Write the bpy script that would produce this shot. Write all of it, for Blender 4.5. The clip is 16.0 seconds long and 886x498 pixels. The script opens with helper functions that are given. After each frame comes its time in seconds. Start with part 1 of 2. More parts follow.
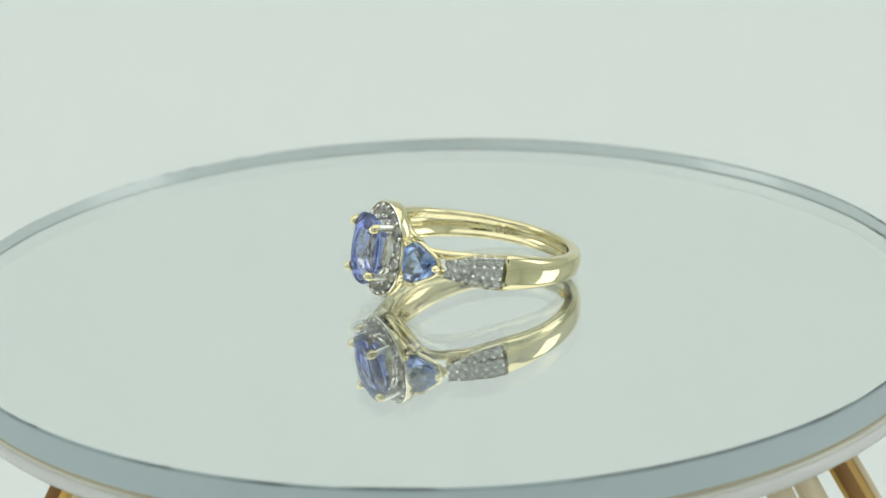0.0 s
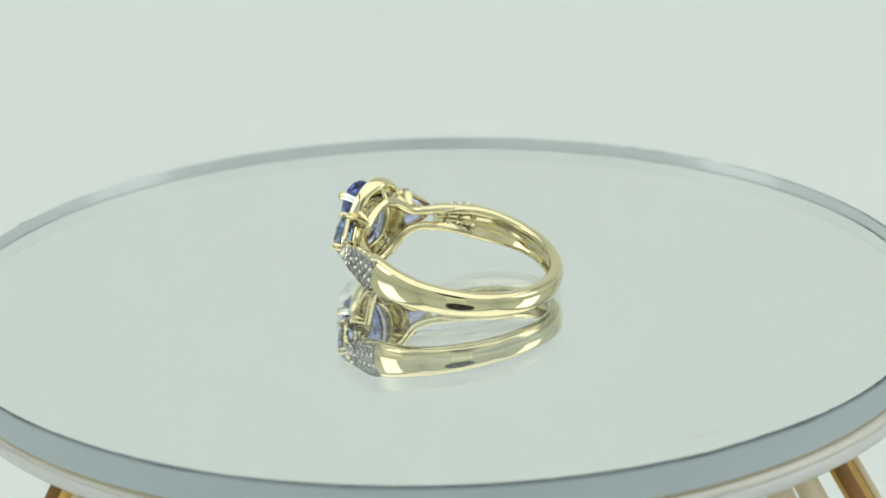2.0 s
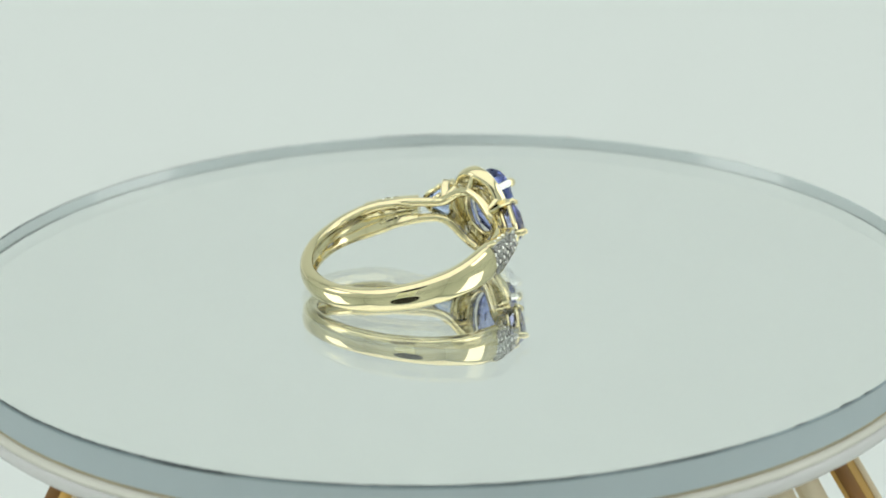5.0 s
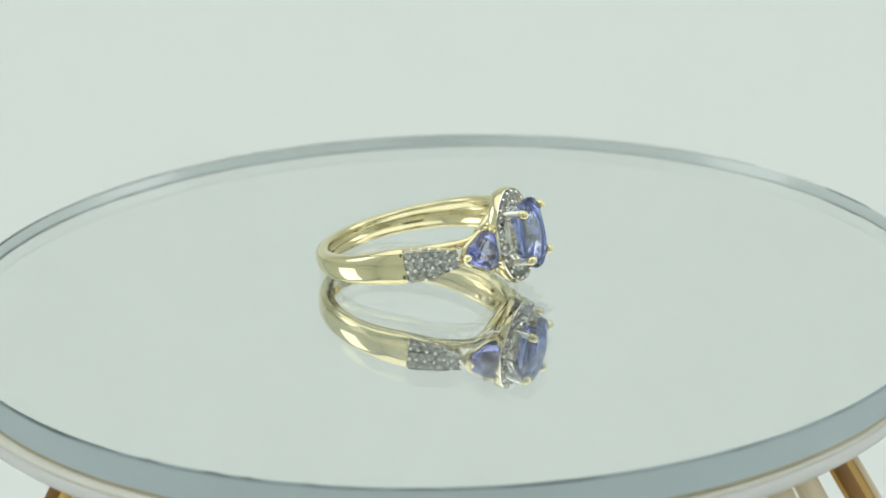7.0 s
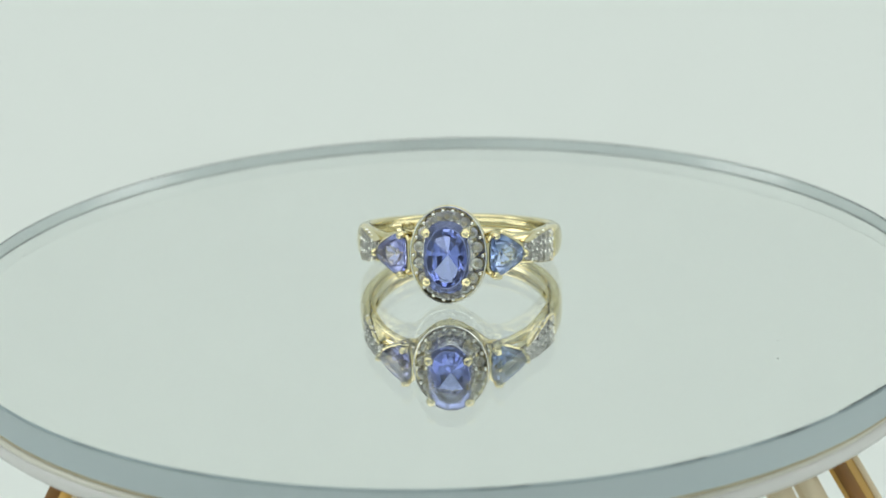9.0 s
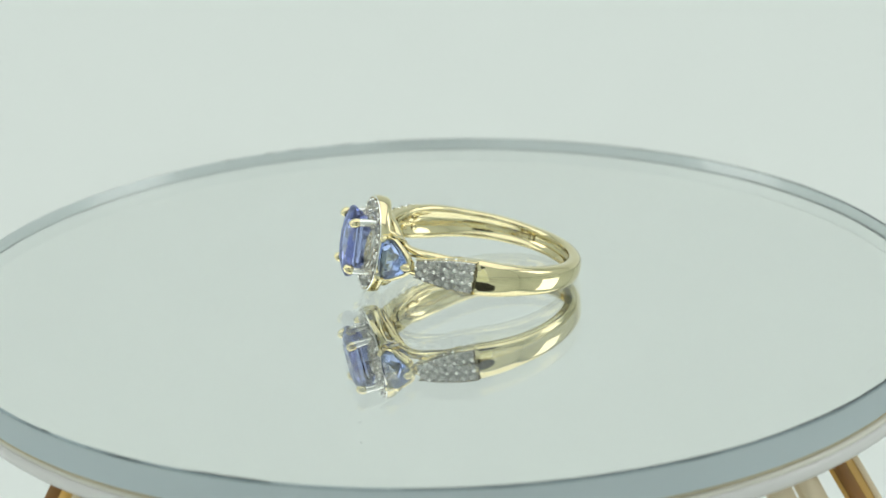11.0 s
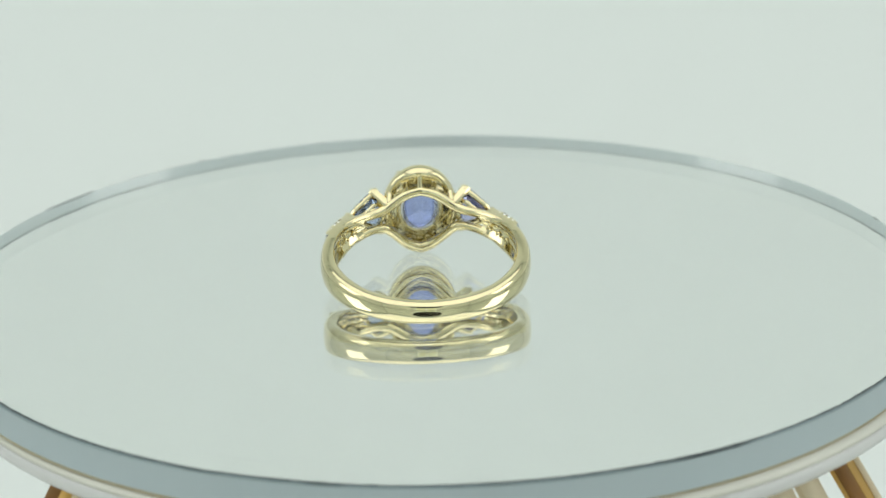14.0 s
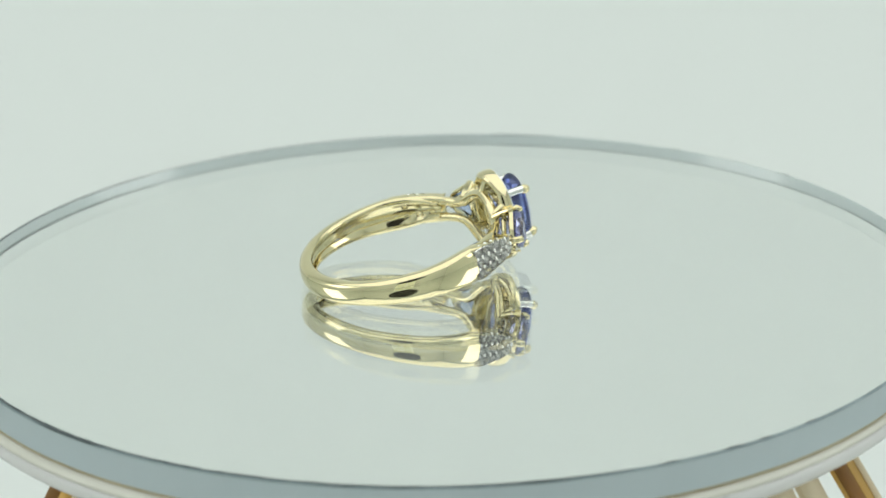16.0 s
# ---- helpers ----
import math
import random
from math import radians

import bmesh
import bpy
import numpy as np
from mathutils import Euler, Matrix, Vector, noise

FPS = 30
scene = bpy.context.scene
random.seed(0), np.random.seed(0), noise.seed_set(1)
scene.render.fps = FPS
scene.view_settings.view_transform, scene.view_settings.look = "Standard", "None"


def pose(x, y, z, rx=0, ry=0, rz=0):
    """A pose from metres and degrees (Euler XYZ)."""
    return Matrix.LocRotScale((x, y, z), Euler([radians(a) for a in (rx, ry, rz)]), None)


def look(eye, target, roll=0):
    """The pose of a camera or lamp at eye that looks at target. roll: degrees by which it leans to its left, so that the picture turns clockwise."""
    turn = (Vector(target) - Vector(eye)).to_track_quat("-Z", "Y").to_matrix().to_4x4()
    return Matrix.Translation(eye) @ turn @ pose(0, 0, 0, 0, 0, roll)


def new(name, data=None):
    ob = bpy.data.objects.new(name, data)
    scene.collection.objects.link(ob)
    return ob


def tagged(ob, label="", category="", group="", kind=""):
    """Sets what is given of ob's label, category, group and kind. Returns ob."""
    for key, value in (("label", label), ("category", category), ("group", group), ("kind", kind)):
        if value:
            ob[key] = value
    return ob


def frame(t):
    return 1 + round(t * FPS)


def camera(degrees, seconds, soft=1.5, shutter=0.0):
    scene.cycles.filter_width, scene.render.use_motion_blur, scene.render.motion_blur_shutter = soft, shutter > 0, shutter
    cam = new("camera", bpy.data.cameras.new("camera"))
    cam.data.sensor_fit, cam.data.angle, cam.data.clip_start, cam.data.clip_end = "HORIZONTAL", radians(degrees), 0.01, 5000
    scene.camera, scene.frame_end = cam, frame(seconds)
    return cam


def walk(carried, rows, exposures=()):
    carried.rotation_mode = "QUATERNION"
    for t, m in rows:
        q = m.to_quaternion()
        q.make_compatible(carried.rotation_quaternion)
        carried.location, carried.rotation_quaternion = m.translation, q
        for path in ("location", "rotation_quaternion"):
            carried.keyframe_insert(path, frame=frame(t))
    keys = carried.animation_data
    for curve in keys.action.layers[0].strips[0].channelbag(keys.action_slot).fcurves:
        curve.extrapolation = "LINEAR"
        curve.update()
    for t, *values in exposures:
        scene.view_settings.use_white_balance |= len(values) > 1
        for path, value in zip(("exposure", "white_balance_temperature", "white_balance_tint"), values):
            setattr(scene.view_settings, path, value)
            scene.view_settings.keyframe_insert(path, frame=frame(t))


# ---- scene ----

# camera: stands still on its tripod
EYE, AIM = (0.0, -0.20797, 0.07608), (0.00029, 0.00029, 0.00273)
cam = camera(22.18, 16.0, soft=1.5)
cam.data.dof.use_dof, cam.data.dof.focus_distance, cam.data.dof.aperture_fstop = True, 0.211, 42.0
walk(cam, [(0.0, look(EYE, AIM, -1.47)), (16.0, look(EYE, AIM, -1.47))], exposures=[(0.0, 0.19), (16.0, 0.19)])

# ---- light: white photo tent, soft panels, world light raised to brighten the gold's front ----
world = bpy.data.worlds.new("room")
scene.world = world
world.use_nodes = True
world.node_tree.nodes["Background"].inputs[0].default_value = (0.42, 0.48, 0.40, 1)
world.node_tree.nodes["Background"].inputs[1].default_value = 1.5


def panel(name, eye, target, w, h, watts, colour=(1, 1, 1)):
    lamp = bpy.data.lights.new(name, "AREA")
    lamp.shape, lamp.size, lamp.size_y = "RECTANGLE", w, h
    lamp.energy, lamp.color = watts, colour
    ob = new(name, lamp)
    ob.matrix_basis = look(eye, target)
    return ob


# unseen fill lamp, added for even light through the whole tent top
panel("ceiling_fill", (0.0, -0.08, 0.77), (0, -0.08, 0), 1.3, 1.2, 3.6, (0.99, 1.0, 0.99))
for side in (-1, 1):
    panel("side_softbox", (side * 0.71, -0.05, 0.31), (0, -0.02, 0.0), 0.32, 0.54, 0.78, (1.0, 1.0, 0.98))


# ---- materials ----
def material(name, colour, rough=0.5, metal=0.0, vary=0.06, scale=300.0, bump=0.0, rough_vary=0.05, fine=4000.0, ior=1.5):
    m = bpy.data.materials.new(name)
    m.use_nodes = True
    nt = m.node_tree
    b = nt.nodes["Principled BSDF"]
    b.inputs["Metallic"].default_value = metal
    b.inputs["IOR"].default_value = ior
    co = nt.nodes.new("ShaderNodeTexCoord")
    n1 = nt.nodes.new("ShaderNodeTexNoise")
    n1.inputs["Scale"].default_value, n1.inputs["Detail"].default_value = scale, 4
    n2 = nt.nodes.new("ShaderNodeTexNoise")
    n2.inputs["Scale"].default_value, n2.inputs["Detail"].default_value = fine, 2
    nt.links.new(co.outputs["Object"], n1.inputs["Vector"])
    nt.links.new(co.outputs["Object"], n2.inputs["Vector"])
    mix = nt.nodes.new("ShaderNodeMix")
    mix.data_type = "RGBA"
    mix.inputs["A"].default_value = (*[c * (1 - vary) for c in colour], 1)
    mix.inputs["B"].default_value = (*[min(1, c * (1 + vary)) for c in colour], 1)
    nt.links.new(n1.outputs["Fac"], mix.inputs["Factor"])
    nt.links.new(mix.outputs["Result"], b.inputs["Base Color"])
    mr = nt.nodes.new("ShaderNodeMapRange")
    mr.inputs["To Min"].default_value, mr.inputs["To Max"].default_value = max(0, rough - rough_vary), rough + rough_vary
    nt.links.new(n2.outputs["Fac"], mr.inputs["Value"])
    nt.links.new(mr.outputs["Result"], b.inputs["Roughness"])
    if bump:
        bp = nt.nodes.new("ShaderNodeBump")
        bp.inputs["Strength"].default_value, bp.inputs["Distance"].default_value = bump, 0.0002
        nt.links.new(n2.outputs["Fac"], bp.inputs["Height"])
        nt.links.new(bp.outputs["Normal"], b.inputs["Normal"])
    return m


def glass(name, colour, ior, rough=0.0):
    m = bpy.data.materials.new(name)
    m.use_nodes = True
    nt = m.node_tree
    nt.nodes.remove(nt.nodes["Principled BSDF"])
    g = nt.nodes.new("ShaderNodeBsdfGlass")
    g.inputs["Color"].default_value = (*colour, 1)
    g.inputs["IOR"].default_value, g.inputs["Roughness"].default_value = ior, rough
    nt.links.new(g.outputs[0], nt.nodes["Material Output"].inputs["Surface"])
    return m


def veiled(m, colour, share):
    """Mixes a share of milky scatter into a glass."""
    nt = m.node_tree
    milky = nt.nodes.new("ShaderNodeBsdfDiffuse")
    milky.inputs["Color"].default_value = (*colour, 1)
    veil = nt.nodes.new("ShaderNodeMixShader")
    veil.inputs[0].default_value = share
    nt.links.new(nt.nodes["Glass BSDF"].outputs[0], veil.inputs[1])
    nt.links.new(milky.outputs[0], veil.inputs[2])
    nt.links.new(veil.outputs[0], nt.nodes["Material Output"].inputs["Surface"])


GOLD = material("yellow_gold", (0.81, 0.72, 0.445), 0.06, 1.0, 0.05, 500, 0.035, 0.025, 1500.0)
WHITE_GOLD = material("rhodium_white_gold", (0.95, 0.935, 0.90), 0.20, 1.0, 0.06, 900, 0.03)
BEAD_METAL = material("polished_white_gold", (0.96, 0.945, 0.91), 0.12, 1.0, 0.03, 900)
TANZANITE = glass("violet_blue_gemstone", (0.72, 0.77, 0.99), 1.69)
SIDE_BLUE = glass("blue_side_gemstone", (0.79, 0.855, 0.99), 1.69)
SIDE_VIOLET = glass("violet_side_gemstone", (0.80, 0.82, 0.99), 1.66)
DIAMOND = glass("small_diamond", (1.0, 1.0, 0.985), 1.75)
veiled(DIAMOND, (0.94, 0.93, 0.89), 0.12)
veiled(TANZANITE, (0.34, 0.40, 0.92), 0.03)
veiled(SIDE_BLUE, (0.36, 0.52, 0.92), 0.05)
veiled(SIDE_VIOLET, (0.45, 0.46, 0.92), 0.05)
DISC_GLASS = glass("mirror_glass", (0.992, 1.0, 0.996), 1.6)
# diffuse haze mixed in to pale the mirror's reflection
veiled(DISC_GLASS, (0.80, 0.84, 0.82), 0.015)
SILVERING = material("mirror_silvering", (0.985, 0.985, 0.98), 0.005, 1.0, 0.005, 60, 0.0, 0.004)
GROUND_EDGE = material("ground_glass_edge", (0.36, 0.49, 0.56), 0.45, 0.0, 0.06, 120, 0.1)
edge = GROUND_EDGE.node_tree
inner_light = edge.nodes.new("ShaderNodeBsdfTranslucent")
inner_light.inputs["Color"].default_value = (0.82, 0.88, 0.88, 1)
half = edge.nodes.new("ShaderNodeMixShader")
half.inputs[0].default_value = 0.5
edge.links.new(edge.nodes["Principled BSDF"].outputs[0], half.inputs[1])
edge.links.new(inner_light.outputs[0], half.inputs[2])
sheen = edge.nodes.new("ShaderNodeBsdfGlossy")
sheen.inputs["Color"].default_value, sheen.inputs["Roughness"].default_value = (0.95, 0.97, 0.96, 1), 0.13
gloss = edge.nodes.new("ShaderNodeMixShader")
gloss.inputs[0].default_value = 0.20
edge.links.new(half.outputs[0], gloss.inputs[1])
edge.links.new(sheen.outputs[0], gloss.inputs[2])
edge.links.new(gloss.outputs[0], edge.nodes["Material Output"].inputs["Surface"])
BACK_PAINT = material("mirror_back_paint", (0.30, 0.33, 0.33), 0.6)
LACQUER = material("white_gloss_plastic", (0.74, 0.73, 0.72), 0.16, 0.0, 0.04, 80, 0.05)
BRASS = material("stand_gold_lacquer", (0.62, 0.37, 0.09), 0.40, 0.4, 0.12, 150, 0.1)
CREAM = material("cream_gloss_plastic", (0.75, 0.73, 0.645), 0.2, 0.0, 0.05, 80, 0.05)
GILT = material("dull_gilt_lip", (0.46, 0.40, 0.25), 0.55, 0.3, 0.2, 200, 0.2)
PALE_BRASS = material("stand_pale_gold", (0.80, 0.68, 0.48), 0.45, 0.0, 0.08, 150, 0.1)
FABRIC = material("white_tent_fabric", (0.796, 0.84, 0.822), 0.9, 0.0, 0.015, 6, 0.15, 0.05, 900)
SWEEP = material("white_paper_sweep", (0.785, 0.822, 0.800), 0.8, 0.0, 0.015, 8, 0.1, 0.05, 900)
# brown colour for the dark surroundings reflected in the brass legs
DARK_FACE = material("leg_dark_reflection", (0.26, 0.115, 0.02), 0.65, 0.0, 0.35, 250, 0.2)
STEEL = material("brushed_aluminium", (0.80, 0.81, 0.80), 0.5, 0.6, 0.05, 200)
BLACK = material("black_camera_plastic", (0.012, 0.012, 0.013), 0.45, 0.0, 0.2, 200, 0.2)


def arris_material():
    m = material("chipped_mirror_arris", (0.22, 0.28, 0.29), 0.5, 0.0, 0.05, 100)
    nt = m.node_tree
    b = nt.nodes["Principled BSDF"]
    co = nt.nodes.new("ShaderNodeTexCoord")
    n = nt.nodes.new("ShaderNodeTexNoise")
    n.inputs["Scale"].default_value, n.inputs["Detail"].default_value = 90.0, 6
    ramp = nt.nodes.new("ShaderNodeValToRGB")
    ramp.color_ramp.elements[0].position, ramp.color_ramp.elements[0].color = 0.33, (0.08, 0.105, 0.11, 1)
    ramp.color_ramp.elements[1].position, ramp.color_ramp.elements[1].color = 0.50, (0.28, 0.35, 0.37, 1)
    nt.links.new(co.outputs["Object"], n.inputs["Vector"])
    nt.links.new(n.outputs["Fac"], ramp.inputs["Fac"])
    nt.links.new(ramp.outputs["Color"], b.inputs["Base Color"])
    return m


ARRIS = arris_material()
CHIP = material("dark_glass_chip", (0.07, 0.09, 0.095), 0.6, 0.0, 0.3, 800)
DUST = material("grey_dust", (0.45, 0.48, 0.47), 0.8, 0.0, 0.1, 900)


# ---- mesh helpers (millimetres in, metres out) ----
def part(name, bm, mat, parent=None, label="", sharp=40, at=None):
    bmesh.ops.recalc_face_normals(bm, faces=bm.faces)
    for f in bm.faces:
        f.smooth = sharp > 0
    bm.transform(Matrix.Scale(0.001, 4))
    me = bpy.data.meshes.new(name)
    bm.to_mesh(me)
    bm.free()
    for one in (mat if isinstance(mat, list) else [mat]):
        me.materials.append(one)
    if sharp > 0:
        me.set_sharp_from_angle(angle=radians(sharp))
    ob = new(name, me)
    if parent:
        ob.parent = parent
    if at is not None:
        ob.matrix_basis = at
    if label:
        ob["label"] = label
    return ob


def twin(name, mesh, parent, at):
    ob = new(name, mesh)
    ob.parent = parent
    ob.matrix_basis = at
    return ob


def loft(rings, closed_path=False, closed_ring=True, caps=True, bm=None):
    bm = bm or bmesh.new()
    vs = [[bm.verts.new(p) for p in r] for r in rings]
    n = len(vs[0])
    for i in range(len(vs) if closed_path else len(vs) - 1):
        a, b = vs[i], vs[(i + 1) % len(vs)]
        for j in range(n if closed_ring else n - 1):
            k = (j + 1) % n
            bm.faces.new((a[j], a[k], b[k], b[j]))
    if caps and not closed_path:
        bm.faces.new(vs[0])
        bm.faces.new(vs[-1])
    return bm


def tube(points, radii, sides=10, closed=False, bm=None):
    pts = [Vector(p) for p in points]
    n = len(pts)
    radii = radii if isinstance(radii, (list, tuple)) else [radii] * n
    rings = []
    side = None
    for i, p in enumerate(pts):
        d = (pts[(i + 1) % n] - pts[i - 1]) if closed else (pts[min(i + 1, n - 1)] - pts[max(i - 1, 0)])
        d.normalize()
        if side is None:
            side = d.cross(Vector((0.13, 0.31, 0.94))).normalized()
        side = (side - d * side.dot(d)).normalized()
        up = d.cross(side)
        rings.append([p + radii[i] * (math.cos(u) * side + math.sin(u) * up) for u in [2 * math.pi * k / sides for k in range(sides)]])
    return loft(rings, closed_path=closed, bm=bm)


def strap(points, across, width, thick):
    """A flat bar along the points, its width lying along the given direction."""
    pts = [Vector(p) for p in points]
    rings = []
    for i, p in enumerate(pts):
        d = (pts[min(i + 1, len(pts) - 1)] - pts[max(i - 1, 0)]).normalized()
        a = (Vector(across) - d * d.dot(Vector(across))).normalized()
        b = d.cross(a)
        w, h, c = width / 2, thick / 2, thick * 0.28
        rings.append([p + a * x + b * y for x, y in ((w - c, -h), (w, -h + c), (w, h - c), (w - c, h), (c - w, h), (-w, h - c), (-w, c - h), (c - w, -h))])
    return loft(rings)


def spin(profile, steps=160):
    return loft([[(r * math.cos(u), r * math.sin(u), z) for r, z in profile] for u in [2 * math.pi * k / steps for k in range(steps)]], closed_path=True)


def ball(radius, squash=1.0):
    bm = bmesh.new()
    bmesh.ops.create_icosphere(bm, subdivisions=2, radius=radius)
    bm.transform(Matrix.Diagonal((1, 1, squash, 1)))
    return bm


def box(x0, x1, y0, y1, z0, z1, bevel=0.0):
    bm = bmesh.new()
    bmesh.ops.create_cube(bm, size=1)
    bm.transform(Matrix.Translation(((x0 + x1) / 2, (y0 + y1) / 2, (z0 + z1) / 2)) @ Matrix.Diagonal((x1 - x0, y1 - y0, z1 - z0, 1)))
    if bevel:
        bmesh.ops.bevel(bm, geom=bm.edges[:], offset=bevel, segments=3, affect="EDGES", profile=0.5)
    return bm


def cut_stone(outline, table=0.58, crown=0.6, pavilion=1.4, girdle=0.10, n=16, belly=0.55, sag=0.60):
    """A faceted stone: outline(u) gives the girdle; the faces follow from the convex hull of its corners."""
    bm = bmesh.new()
    for k in range(n):
        x, y = outline(2 * math.pi * k / n)
        bm.verts.new((x, y, girdle / 2))
        bm.verts.new((x, y, -girdle / 2))
    for k in range(n // 2):
        u = 2 * math.pi * (k + 0.5) / (n // 2)
        x, y = outline(u)
        bm.verts.new((x * table, y * table, crown))
        u = 2 * math.pi * k / (n // 2)
        x, y = outline(u)
        bm.verts.new((x * (0.55 + 0.45 * table), y * (0.55 + 0.45 * table), crown * 0.66))
        bm.verts.new((x * belly, y * belly, -girdle / 2 - pavilion * sag))
    bm.verts.new((0, 0, -girdle / 2 - pavilion))
    got = bmesh.ops.convex_hull(bm, input=bm.verts[:])
    bmesh.ops.delete(bm, geom=[v for v in got["geom_interior"] if isinstance(v, bmesh.types.BMVert)], context="VERTS")
    bmesh.ops.dissolve_limit(bm, angle_limit=radians(1.5), verts=bm.verts[:], edges=bm.edges[:])
    return bm


def frame_at(origin, out, up=(0, 0, 1)):
    """Pose (millimetres) whose z points out and whose y points up."""
    o = Vector(out).normalized()
    x = Vector(up).cross(o).normalized()
    y = o.cross(x)
    m = Matrix((x, y, o)).transposed().to_4x4()
    return Matrix.Translation(Vector(origin) * 0.001) @ m


# ---- the tent and the paper sweep ----
FLOOR = -100.0


def build_setting():
    prof = [(-760, FLOOR)] + [(150, FLOOR)]
    for k in range(1, 13):
        u = radians(90 * k / 12)
        prof.append((150 + 500 * math.sin(u), FLOOR + 500 * (1 - math.cos(u))))
    prof.append((650, 800))
    inner = [[(x, y, z) for y, z in prof] for x in (-760, 760)]
    bm = bmesh.new()
    for inset, flip in ((0, 1), (6, -1)):
        vs = [[bm.verts.new((x, y + (inset if z > FLOOR + 1 else 0), z - (inset if z < 400 else 0))) for x, y, z in row] for row in inner]
        for i in range(len(prof) - 1):
            bm.faces.new((vs[0][i], vs[1][i], vs[1][i + 1], vs[0][i + 1]))
    tagged(part("ground", bm, SWEEP), "white seamless paper sweep curving up behind the stand", "backdrop", kind="structure")
    tagged(part("wall_left", box(-766, -758, -760, 660, FLOOR - 6, 800), FABRIC), "white fabric side of the photo tent", "wall", kind="structure")
    tagged(part("wall_right", box(758, 766, -760, 660, FLOOR - 6, 800), FABRIC), "white fabric side of the photo tent", "wall", kind="structure")
    tagged(part("ceiling", box(-766, 766, -766, 666, 800, 808), FABRIC), "white fabric top of the photo tent", "ceiling", kind="structure")
    bm = box(-766, -140, -768, -760, FLOOR - 6, 800)
    for b in ((140, 766, -768, -760, FLOOR - 6, 800), (-140, 140, -768, -760, 230, 800)):
        other = box(*b)
        me = bpy.data.meshes.new("front_panel")
        other.to_mesh(me)
        other.free()
        bm.from_mesh(me)
        bpy.data.meshes.remove(me)
    tagged(part("wall_front", bm, FABRIC), "white fabric front of the photo tent with an opening", "wall", kind="structure")


def build_camera_body():
    base = tagged(new("photo_camera"), "black camera on a post, mirrored in the gold band", "camera")
    base.matrix_basis = pose(0, 0, 0)
    m = look(EYE, AIM, -1.47)
    body = part("body", box(-40, 40, -2, 74, 46, 92, 6), BLACK, base)
    body.matrix_basis = m
    # unseen black oval, added to give the band its dark elliptical reflection
    rings = []
    for k in range(48):
        u = 2 * math.pi * k / 48
        c, q = math.cos(u), math.sin(u)
        rings.append([(a * c, 36 + b * q, z) for a, b, z in ((0.01, 0.01, 9), (56, 50, 7), (60, 54, 10), (60, 54, 47), (0.01, 0.01, 47))])
    shade = part("dark_oval", loft(rings, closed_path=True), BLACK, base, "added black oval that shapes the dark reflection in the band")
    shade.matrix_basis = m
    e = m @ Vector((0, 0, 0.066))
    x, y, z = e * 1000
    part("post", box(x - 2.5, x + 2.5, y - 2.5, y + 2.5, FLOOR, z - 30, 1), STEEL, base)


# ---- the revolving stand ----
R = 48.0
DEPTH = 2.9


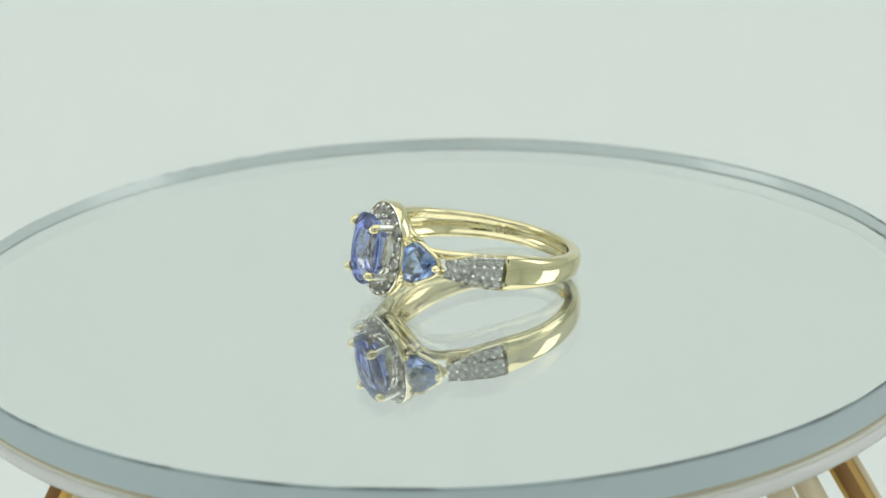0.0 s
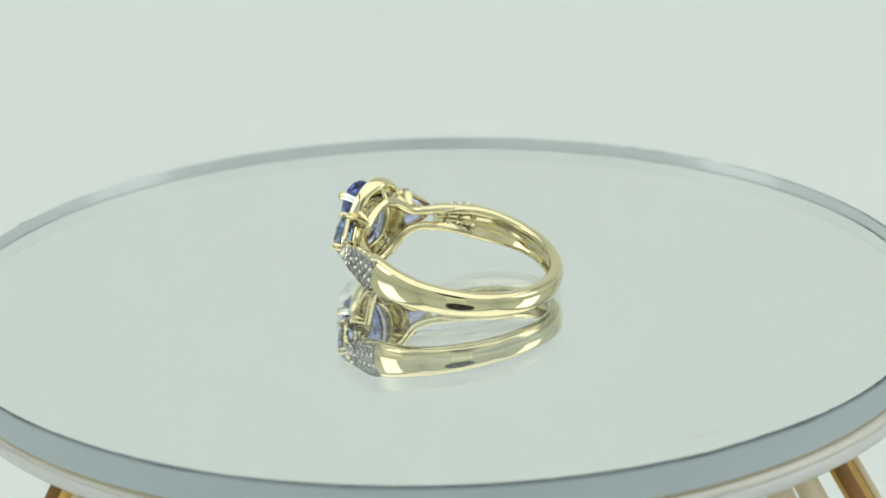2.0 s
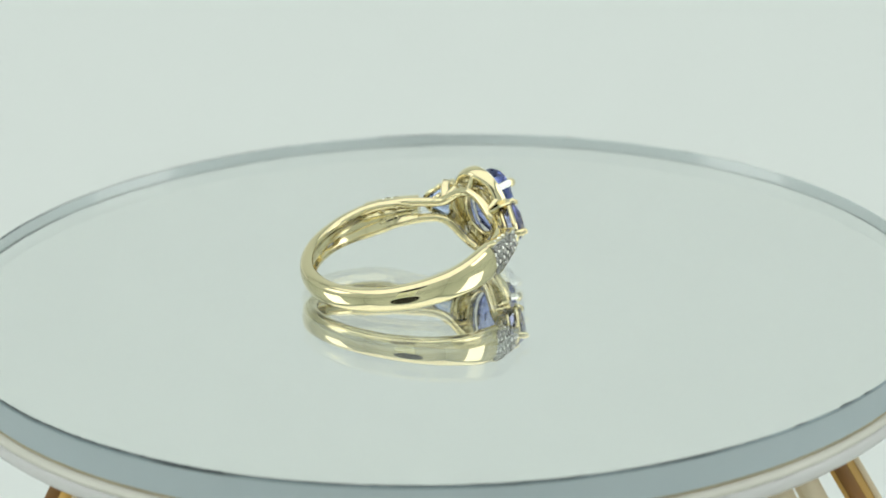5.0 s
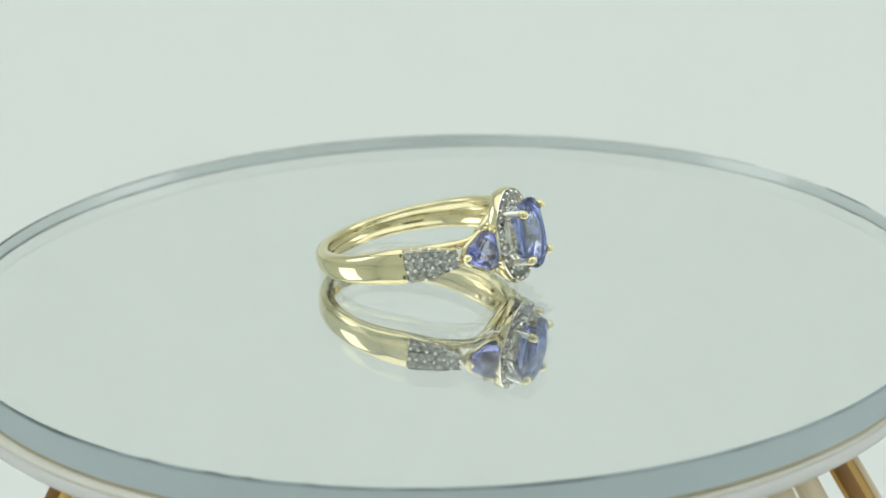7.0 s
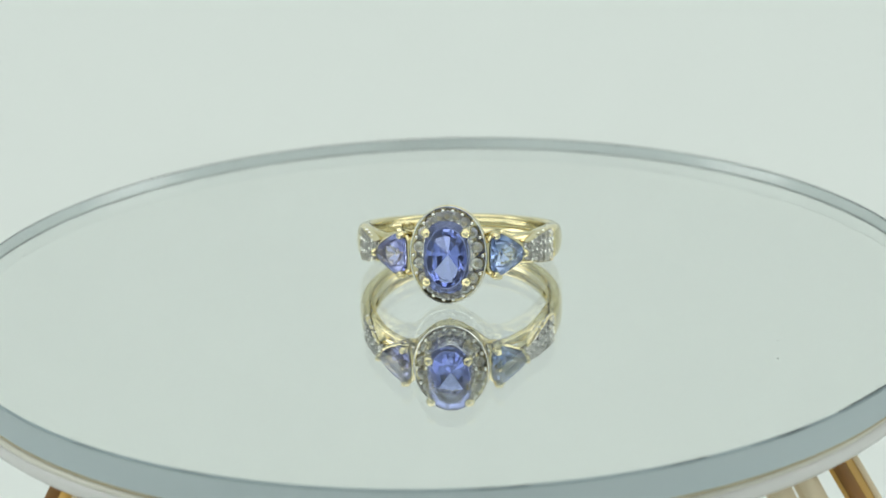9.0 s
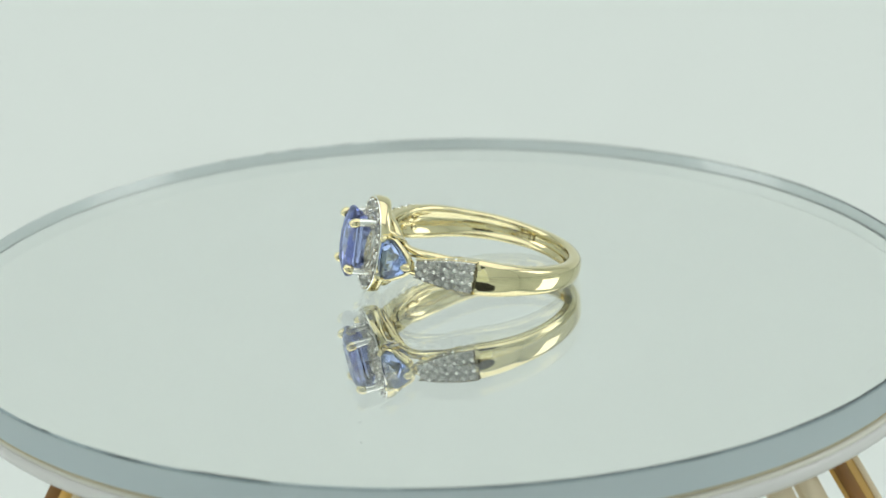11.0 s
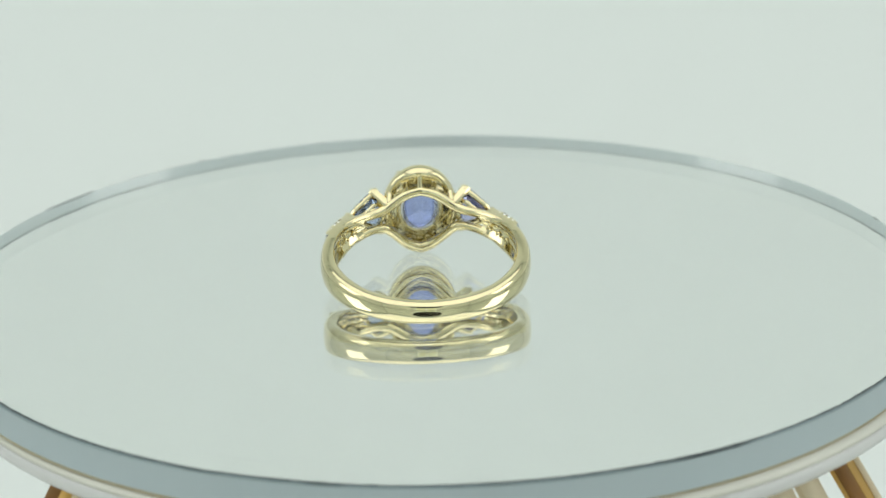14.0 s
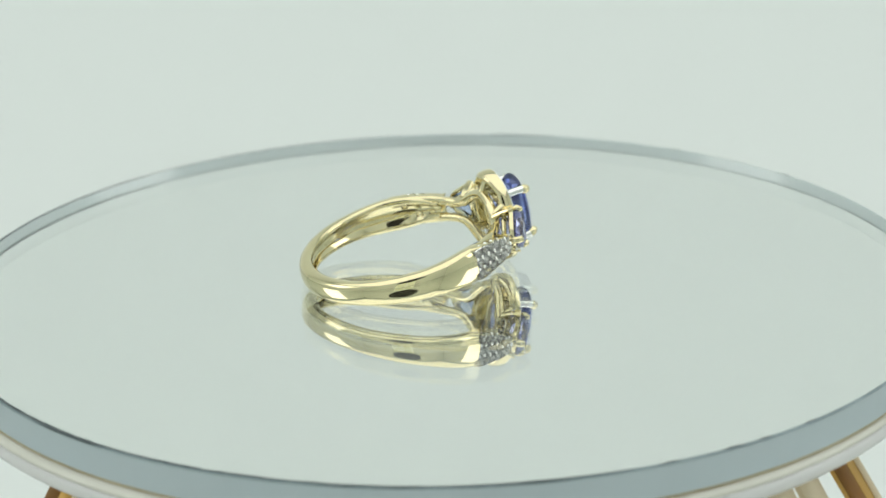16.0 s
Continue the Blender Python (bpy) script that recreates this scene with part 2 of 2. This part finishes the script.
def build_disc():
    rim = 0.15
    bm = spin([(0.001, 0.0), (R - rim, 0.0), (R, -rim), (R, -DEPTH), (0.001, -DEPTH)], 240)
    bmesh.ops.remove_doubles(bm, verts=bm.verts[:], dist=0.01)
    bm.normal_update()
    for f in bm.faces:
        c = f.calc_center_median()
        r = math.hypot(c.x, c.y)
        if c.z < -DEPTH + 0.01:
            f.material_index = 1
        elif r > R - rim * 0.9 and c.z < -rim:
            f.material_index = 2
        elif r > R - rim * 0.9:
            f.material_index = 3
    disc = part("mirror_disc", bm, [DISC_GLASS, SILVERING, GROUND_EDGE, GROUND_EDGE], sharp=20)
    tagged(disc, "round back-silvered mirror with a ground blue-grey edge", "mirror")
    part("backing", spin([(0.001, -DEPTH - 0.02), (R - 0.4, -DEPTH - 0.02), (R - 0.4, -DEPTH - 0.10), (0.001, -DEPTH - 0.10)], 120), BACK_PAINT, disc)
    bm = spin([(R - 0.5, -DEPTH - 0.03), (R - 0.05, -DEPTH - 0.03), (R + 0.05, -DEPTH - 0.13), (R - 0.05, -DEPTH - 0.25), (R - 0.5, -DEPTH - 0.25)], 240)
    part("lip", bm, GILT, disc, "thin gold lip")
    g = 0.012
    part("worn_edge", spin([(R - rim - 0.02, 0.004), (R - rim, g), (R + g, -rim), (R + g, -rim - 0.06), (R + 0.003, -rim - 0.06), (R - rim - 0.01, 0.003)], 240), ARRIS, disc, "dark worn edge of the mirror")
    for a0, a1, width in ((-99.8, -90.5, 0.34), (-136.5, -134.8, 0.2), (-118.5, -116.9, 0.2), (114.8, 117.0, 0.26), (121.7, 124.0, 0.28), (125.8, 127.4, 0.24), (131.8, 133.2, 0.22),
                          (20.4, 22.4, 0.3), (90.2, 92.6, 0.26), (-78.0, -40.0, 0.20), (-42.0, 8.0, 0.36), (5.0, 21.0, 0.40), (21.5, 62.0, 0.38), (58.0, 91.0, 0.32), (92.0, 112.0, 0.20)):
        a0, a1 = a0 + 0.0225 * max(a0, 0), a1 + 0.0225 * max(a1, 0)
        n = max(4, int((a1 - a0) * 2))
        rings = []
        for k in range(n + 1):
            u, w = radians(a0 + (a1 - a0) * k / n), width * (0.35 + 0.65 * max(0.0, math.sin(math.pi * k / n)) ** 0.5) * (0.8 + 0.4 * noise.noise(Vector((k * 0.7, a0, 0))))
            ro = R - 0.05
            rings.append([(r * math.cos(u), r * math.sin(u), z) for r, z in ((ro, 0.016), (ro - w, 0.014), (ro - w, 0.003), (ro, 0.003))])
        part("chip", loft(rings), CHIP, disc, "dark chip in the mirror edge")
    for x, y, r in ((2.9, -35.8, 0.13), (26.4, -12.9, 0.09), (-20.5, 17.0, 0.08), (-31.0, -9.0, 0.07), (14.0, 29.5, 0.08)):
        part("dust_speck", ball(r, 0.35), DUST, disc, at=pose((x + 0.16) / 1000, (y + 0.5) / 1000, 0.00003))
    for a0, a1, rad in ((2.0, 13.5, 44.9), (14.8, 16.6, 44.6), (-16.0, -12.5, 44.2)):
        pts = [(rad * math.cos(u), rad * math.sin(u), 0.004) for u in [radians(a0 + (a1 - a0) * k / 14) for k in range(15)]]
        part("scratch", tube(pts, [0.004 + 0.014 * math.sin(math.pi * k / 14) for k in range(15)], 5), DUST, disc)
    return disc


def build_tray():
    z0 = -DEPTH - 0.26
    tray = tagged(new("turntable"), "white glossy plastic turntable top under the round mirror", "turntable")
    part("upper_ring", spin([(0.001, z0), (R - 0.5, z0), (R - 0.05, z0 - 0.12), (R + 0.16, z0 - 0.32), (R + 0.20, z0 - 0.50), (R + 0.10, z0 - 0.68), (0.001, z0 - 0.68)], 240), CREAM, tray, "cream upper ring", sharp=50)
    part("lower_ring", spin([(0.001, z0 - 0.70), (R + 0.10, z0 - 0.70), (R + 0.28, z0 - 0.90), (R + 0.34, z0 - 1.30), (R + 0.24, z0 - 1.85), (R - 0.2, z0 - 2.25), (R - 1.0, z0 - 2.5), (0.001, z0 - 2.5)], 240), LACQUER, tray, sharp=50)
    return tray


def build_stand():
    stand = tagged(new("display_stand"), "gold lacquered stand with splayed legs under the turntable", "stand")
    top = -DEPTH - 0.26 - 2.5 - 0.35
    part("hub", spin([(0.001, top), (41, top), (42, top - 1.5), (41, top - 3), (0.001, top - 3)], 96), LACQUER, stand)

    def leg(name, deg, width, thick, r0, r1, mat, aside=0.0):
        rings = []
        for k in range(9):
            s = k / 8
            z = (top - 0.02) * (1 - s) + FLOOR * s
            r = r0 + (r1 - r0) * (s ** 0.8)
            a = radians(deg)
            d, t = Vector((math.cos(a), math.sin(a), 0)), Vector((-math.sin(a), math.cos(a), 0))
            w, h = width / 2, thick / 2
            c = 0.3
            ring = [(w - c, -h), (w, -h + c), (w, h - c), (w - c, h), (-w + c, h), (-w, h - c), (-w, -h + c), (-w + c, -h)]
            rings.append([d * (r + v) + t * (u + aside) + Vector((0, 0, z)) for u, v in ring])
        return part(name, loft(rings), mat, stand, sharp=50)

    for deg in (-39.2, -138.0, 68, 112):
        one = leg("leg", deg, 3.0, 1.3, 42.9, 90.0, BRASS)
        # added strip: the leg's dark reflection painted on its outer face
        leg("dark_face", deg, 1.9, 0.8, 43.35, 90.45, DARK_FACE, -0.72).parent = one
        leg("edge_strip", deg, 0.8, 1.5, 42.9, 90.0, PALE_BRASS, 1.93).parent = one
    for deg in (-44.9, -49.4, -55.0, -60.5, -119.0, -124.4, -129.0, -133.6):
        leg("slat", deg, 2.6, 1.4, 42.0, 88.0, PALE_BRASS)
    return stand


# ---- the ring ----
TILT, YAW, CX, CY = 10.5, -58.7, 3.75, 0.42
CZ = 2.85


def lerp(x, xs, ys):
    return float(np.interp(x, xs, ys))


def shank_dims(a):
    a = abs(a)
    half = lerp(a, (0, 40, 80, 106, 118, 130, 138), (1.10, 1.15, 1.40, 1.72, 1.66, 1.32, 0.95))
    outer = lerp(a, (0, 104, 116, 126, 140), (10.12, 10.12, 10.16, 10.42, 11.25))
    inner = lerp(a, (0, 110, 138), (8.7, 8.7, 8.8))
    return half, outer, inner


# where the diamond-set stretch of each shoulder begins, in degrees from the back of the band
PAVE_FROM = {1: 109.5, -1: 112.0}


def radial(a, r, z):
    u = radians(a)
    return Vector((r * math.sin(u), r * math.cos(u), z))


def build_ring():
    ring = tagged(new("finger_ring"), "yellow gold ring with violet-blue oval gemstone and diamond halo", "ring")

    # shank
    rings = []
    steps = [-140 + 2 * k for k in range(141)]
    domed = [math.sin(math.pi * k / 20) for k in range(-10, 11)]
    plain = [(x, 0.28 * x * x + 0.34 * x ** 10) for x in domed]
    rim = [(1, 0.45), (0.97, 0.14), (0.93, 0.02), (0.885, 0.64)]
    trough = [(-x, d) for x, d in rim] + [(-0.8 + 1.6 * k / 12, 0.64) for k in range(13)] + rim[::-1]
    for a in steps:
        w, ro, ri = shank_dims(a)
        sec = [radial(a, ro - d, s * w) for s, d in (trough if abs(a) > PAVE_FROM[1 if a > 0 else -1] else plain)]
        deep = lerp(abs(a), (0, 98, 116, 138), (0.36, 0.36, 0.50, 0.70))
        for s, d in ((1, 0.25), (0.9, 0.05), (0.72, 0.0), (0.60, 0.06), (0.44, deep * 0.78), (0.15, deep), (-0.15, deep), (-0.44, deep * 0.78), (-0.60, 0.06), (-0.72, 0.0), (-0.9, 0.05), (-1, 0.25)):
            sec.append(radial(a, ri + d, s * w))
        rings.append(sec)
    part("shank", loft(rings), GOLD, ring, "polished yellow gold band", sharp=60)

    # worn stamp inside the band, as plain bars
    for a, h in ((-35.5, 0.55), (-38.5, 0.7), (-41.0, 0.45), (-44.0, 0.65)):
        part("stamp_bar", box(-0.2, 0.2, -h / 2, h / 2, -0.02, 0.03, 0.01), GOLD, ring, at=frame_at(radial(a, 8.95, 0), -radial(a, 1, 0)))

    round_cut = lambda r: (lambda u: (r * math.cos(u), r * math.sin(u)))
    me_small = part("diamond", cut_stone(round_cut(0.54), 0.56, 0.19, 0.38, 0.05, 12), DIAMOND, ring, sharp=0)
    small = me_small.data
    bpy.data.objects.remove(me_small)
    me_bead = part("bead", ball(0.20), BEAD_METAL, ring)
    bead = me_bead.data
    bpy.data.objects.remove(me_bead)

    # shoulders set with small diamonds
    for side in (-1, 1):
        rings = []
        for k in range(17):
            start = PAVE_FROM[side] + 0.5
            a = start + k * (140 - start) / 16
            w, ro, ri = shank_dims(a)
            rings.append([radial(side * a, r, s * w) for s, r in ((-0.875, ro - 0.75), (-0.875, ro - 0.06), (-0.85, ro - 0.03), (-0.82, ro - 0.55),
                          (0.82, ro - 0.55), (0.85, ro - 0.03), (0.875, ro - 0.06), (0.875, ro - 0.75))])
        plate = part("pave_plate", loft(rings), WHITE_GOLD, ring, "white gold shoulder set with small diamonds", sharp=30)
        # round openings behind the small diamonds, on the inside of the shoulder
        for a, zs in ((117.5, (-0.55, 0.55)), (126, (-0.52, 0.52)), (134.5, (-0.46, 0.46))):
            for z in zs:
                d = radial(side * a, 1, 0)
                mid = d * (8.72 + lerp(a, (98, 116, 138), (0.30, 0.42, 0.60))) + Vector((0, 0, z))
                t = d.cross(Vector((0, 0, 1)))
                part("opening_rim", tube([mid + 0.27 * (math.cos(v) * t + math.sin(v) * Vector((0, 0, 1))) for v in [2 * math.pi * k / 16 for k in range(16)]], 0.10, 6, True), GOLD, ring)
        columns = ((112.6, (-1.06, 0, 1.06)), (117.8, (-1.04, 0, 1.04)), (123.0, (-0.98, 0, 0.98)), (128.1, (-0.86, 0, 0.86)), (132.8, (-0.52, 0.52)), (137.2, (-0.40, 0.40)))
        shift = lambda a: a + (PAVE_FROM[side] - 109.5) * (140 - a) / 30
        for a, zs in columns:
            a = shift(a)
            w, ro, ri = shank_dims(a)
            for z in zs:
                twin("diamond", small, plate, frame_at(radial(side * a, ro - 0.17, z), radial(side * a, 1, 0)))
        for a, zs in ((110.9, (-0.53, 0.53)), (115.2, (-1.5, -0.53, 0.53, 1.5)), (120.4, (-1.46, -0.51, 0.51, 1.46)), (125.6, (-1.3, -0.46, 0.46, 1.3)), (130.5, (-1.1, 0.0, 1.1)), (135.0, (-0.85, 0.0, 0.85)), (139.2, (0.0,))):
            a = shift(a)
            w, ro, ri = shank_dims(a)
            for z in zs:
                twin("bead", bead, plate, frame_at(radial(side * a, ro - (0.14 if abs(z) < 0.8 * w else 0.32), z), radial(side * a, 1, 0)))

    # head: halo plate, gallery, struts
    HY = -11.10  # plane of the halo's face; out is -y

    def oval(u, a, b, y):
        return Vector((a * math.cos(u), y, b * math.sin(u)))

    N = 72
    us = [2 * math.pi * k / N for k in range(N)]
    # (half width, half height, depth behind the face)
    prof = [(1.72, 2.62, 0.45), (1.72, 2.62, 0.02), (2.10, 3.00, 0.0), (2.18, 3.08, 0.42), (3.50, 4.47, 0.42), (3.55, 4.54, -0.03), (3.64, 4.63, -0.05), (3.70, 4.68, 0.05), (3.66, 4.64, 0.22), (3.2, 4.08, 0.55)]
    halo = part("halo", loft([[oval(u, a, b, HY + d) for a, b, d in prof] for u in us], closed_path=True), WHITE_GOLD, ring, "white gold oval halo set with small diamonds", sharp=35)
    n = 18
    for k in range(n):
        u = 2 * math.pi * (k + 0.5) / n
        u2 = u + 0.10 * math.sin(2 * u)
        twin("diamond", small, halo, frame_at(oval(u2, 2.80, 3.74, HY - 0.02), (0, -1, 0)))
        for da, (ha, hb) in ((0.5, (2.34, 3.22)), (0.5, (3.26, 4.24))):
            v = 2 * math.pi * (k + 0.5 + da) / n
            v2 = v + 0.10 * math.sin(2 * v)
            twin("bead", bead, halo, frame_at(oval(v2, ha, hb, HY - 0.03), (0, -1, 0)))
    # gold wall behind the halo, with a wavy lower edge
    rings = []
    for u in us:
        dip = 1.32 + 0.2 * math.cos(4 * u)
        wall = ((3.73, 4.71, 0.10), (3.77, 4.75, 0.40), (3.75, 4.73, 0.70), (3.69, 4.66, dip * 0.80), (3.58, 4.52, dip * 0.94), (3.44, 4.34, dip), (3.30, 4.15, dip * 0.98), (3.20, 4.02, dip * 0.88), (3.14, 3.92, 0.74), (2.0, 2.9, 0.68), (2.0, 2.9, 0.56))
        rings.append([oval(u, a, b, HY + d) for a, b, d in wall])
    part("halo_wall", loft(rings, closed_path=True), GOLD, ring, "yellow gold wall behind the halo", sharp=65)
    # round openings behind the small diamonds of the halo
    for k in range(n):
        u = 2 * math.pi * (k + 0.5) / n
        u += 0.10 * math.sin(2 * u)
        mid = oval(u, 2.62, 3.45, HY + 0.68)
        part("opening_rim", tube([mid + 0.26 * Vector((math.cos(v), 0, math.sin(v))) for v in [2 * math.pi * q / 14 for q in range(14)]], 0.09, 6, True), GOLD, ring)
    # pointed gallery rails that run from the shoulders; the upper one keeps close to the stone, the lower one sweeps to the halo
    xs = (0, 0.35, 0.9, 1.6, 2.4, 3.0, 3.6, 4.4, 5.4, 6.6, 8.2)
    for sz, zs in ((1, (2.60, 2.52, 2.40, 2.14, 1.66, 1.26, 0.96, 0.82, 0.86, 1.02, 1.18)), (-1, (3.72, 3.62, 3.42, 3.00, 2.24, 1.56, 1.08, 0.88, 0.88, 1.02, 1.18))):
        pts = []
        for k in range(65):
            x = -8.2 + 16.4 * k / 64
            reach = lerp(abs(x), (0, 3.2, 5.0, 8.2), (9.42, 9.45, 9.38, 9.36))
            pts.append(Vector((x, -math.sqrt(reach ** 2 - x * x), sz * lerp(abs(x), xs, zs))))
        radii = [lerp(abs(p.x), (0, 2.0, 3.2, 4.6, 6.6, 8.2), (0.50, 0.50, 0.52, 0.46, 0.46, 0.42)) for p in pts]
        part("gallery", tube(pts, radii, 12), GOLD, ring, sharp=60)
    for deg, z1 in ((90, 2.75), (270, 3.75)):
        u = radians(deg)
        up = 1 if deg == 90 else -1
        part("strut", tube([oval(u, 3.35, 4.25, HY + 0.8), Vector((0, HY + 1.25, up * (z1 + 0.72))), Vector((0, -9.42, up * z1))], [0.34, 0.26, 0.34], 10), GOLD, ring)
    for deg in (28, 152, 208, 332):
        u = radians(deg)
        e = oval(u, 3.35, 4.2, HY + 0.9)
        part("strut", tube([e, Vector((e.x * 1.02, -9.75, e.z * 0.93)), Vector((math.copysign(3.1, e.x), -9.05, math.copysign(1.5, e.z)))], [0.42, 0.38, 0.36], 10), GOLD, ring)

    part("seat", tube([oval(u, 2.12, 2.45, HY + 0.66) for u in us], 0.22, 10, True), GOLD, ring)

    # centre stone and its four prongs
    def cushion(a, b, p=2.35):
        def f(u):
            c, s = math.cos(u), math.sin(u)
            k = (abs(c) ** p + abs(s) ** p) ** (-1 / p)
            return a * c * k, b * s * k
        return f

    part("center_gem", cut_stone(cushion(2.10, 3.42, 2.8), 0.62, 0.70, 2.7, 0.34, 20, 0.66, 0.52), TANZANITE, ring, "faceted violet-blue oval gemstone", sharp=0,
         at=frame_at((0, HY - 1.82, 0.10), (0, -1, 0)))
    rings = []
    for u in us:
        rings.append([oval(u, a, b, HY + d) for a, b, d in ((1.62, 2.50, 0.05), (1.72, 2.75, -1.25), (1.64, 2.67, -1.25), (1.52, 2.40, 0.05))])
    part("basket", loft(rings, closed_path=True), WHITE_GOLD, ring, "white gold basket under the oval gemstone", sharp=50)
    for sx in (-1, 1):
        for sz in (-1, 1):
            x, z = 1.72 * sx, 2.16 * sz + 0.12
            bm = tube([(x * 1.12, HY + 1.2, z * 1.1), (x * 1.14, HY - 1.0, z * 1.12), (x * 1.12, HY - 1.88, z * 1.10)], [0.36, 0.38, 0.40], 10)
            prong = part("prong", bm, WHITE_GOLD, ring, "white gold prong with a gold tip", sharp=50)
            bm = tube([(x * 1.12, HY - 1.78, z * 1.10), (x * 1.10, HY - 2.03, z * 1.08), (x * 1.04, HY - 2.26, z * 1.03), (x * 0.97, HY - 2.40, z * 0.97), (x * 0.90, HY - 2.44, z * 0.91)], [0.41, 0.48, 0.48, 0.38, 0.12], 12)
            part("tip", bm, GOLD, prong, "rounded gold tip", sharp=50)

    # side stones
    def trillion(r):
        def f(u):
            k = 1 + 0.16 * math.cos(3 * u)
            return r * k * math.cos(u), 1.06 * r * k * math.sin(u)
        return f

    for side in (-1, 1):
        phi = radians(31)
        out = Vector((side * math.sin(phi), -math.cos(phi), 0))
        tip = Vector((side * math.cos(phi), math.sin(phi), 0))
        C = Vector((side * 5.30, -10.32, 0.0))
        m = Matrix((tip, out.cross(tip), out)).transposed().to_4x4()
        m = Matrix.Translation(C * 0.001) @ m
        part("side_gem", cut_stone(trillion(1.74), 0.55, 0.60, 1.3, 0.12, 18), SIDE_BLUE if side > 0 else SIDE_VIOLET, ring, "faceted blue triangular gemstone" if side > 0 else "faceted pale violet triangular gemstone", sharp=0, at=m)
        up = Vector((0, 0, 1))
        for deg in (0, 120, 240):
            u = radians(deg)
            e = tip * math.cos(u) + up * math.sin(u) * 1.04
            r = 2.08
            if deg:
                base = Vector((side * 4.62, -10.1, math.copysign(2.1, math.sin(u))))
            else:
                base = C + e * 1.3 - out * 1.5
            bm = tube([base, C + e * r - out * 0.45, C + e * (r + 0.06) + out * 0.12, C + e * (r - 0.14) + out * 0.42, C + e * (r - 0.28) + out * 0.46], [0.30, 0.33, 0.37, 0.36, 0.2], 10)
            part("prong", bm, GOLD, ring, sharp=50)
            if deg:
                # flat strap from the prong back to the gallery rail
                s1 = math.copysign(1, math.sin(u))
                bm = strap([C + e * (r - 0.30) - out * 0.6, Vector((side * 4.60, -10.3, s1 * 2.14)), Vector((side * 4.0, -9.6, s1 * 1.86)), Vector((side * 3.3, -8.95, s1 * 1.42))], tip, 0.96, 0.58)
                part("strap", bm, GOLD, ring, sharp=35)
        pts = []
        for k in range(36):
            u = 2 * math.pi * k / 36
            r = 1.80 * (1 + 0.14 * math.cos(3 * u))
            pts.append(C + (tip * math.cos(u) + up * math.sin(u)) * r - out * 0.42)
        part("side_setting", tube(pts, 0.26, 8, True), GOLD, ring)
        pts = [C + (tip * math.cos(u) + up * math.sin(u)) * 1.15 * (1 + 0.15 * math.cos(3 * u)) - out * 1.25 for u in [2 * math.pi * k / 30 for k in range(30)]]
        part("side_gallery", tube(pts, 0.24, 8, True), GOLD, ring)
    return ring


build_setting()
build_camera_body()
disc = build_disc()
tray = build_tray()
build_stand()
ring = build_ring()

# ---- what turns ----
PERIOD = 10.535
LEAN_X, LEAN_Y = -0.1665, -0.0478


def motions():
    times = [0.5 * k for k in range(33)]
    turn = lambda t: Matrix.Rotation(-2 * math.pi * t / PERIOD, 4, "Z") @ pose(0, 0, 0, LEAN_X) @ pose(0, 0, 0, 0, LEAN_Y)
    walk(disc, [(t, turn(t) @ pose(-0.00016, -0.0005, 0)) for t in times])
    walk(tray, [(t, turn(t)) for t in times])
    walk(ring, [(t, turn(t) @ pose(CX / 1000, CY / 1000, CZ / 1000, -TILT, 0, YAW)) for t in times])


motions()
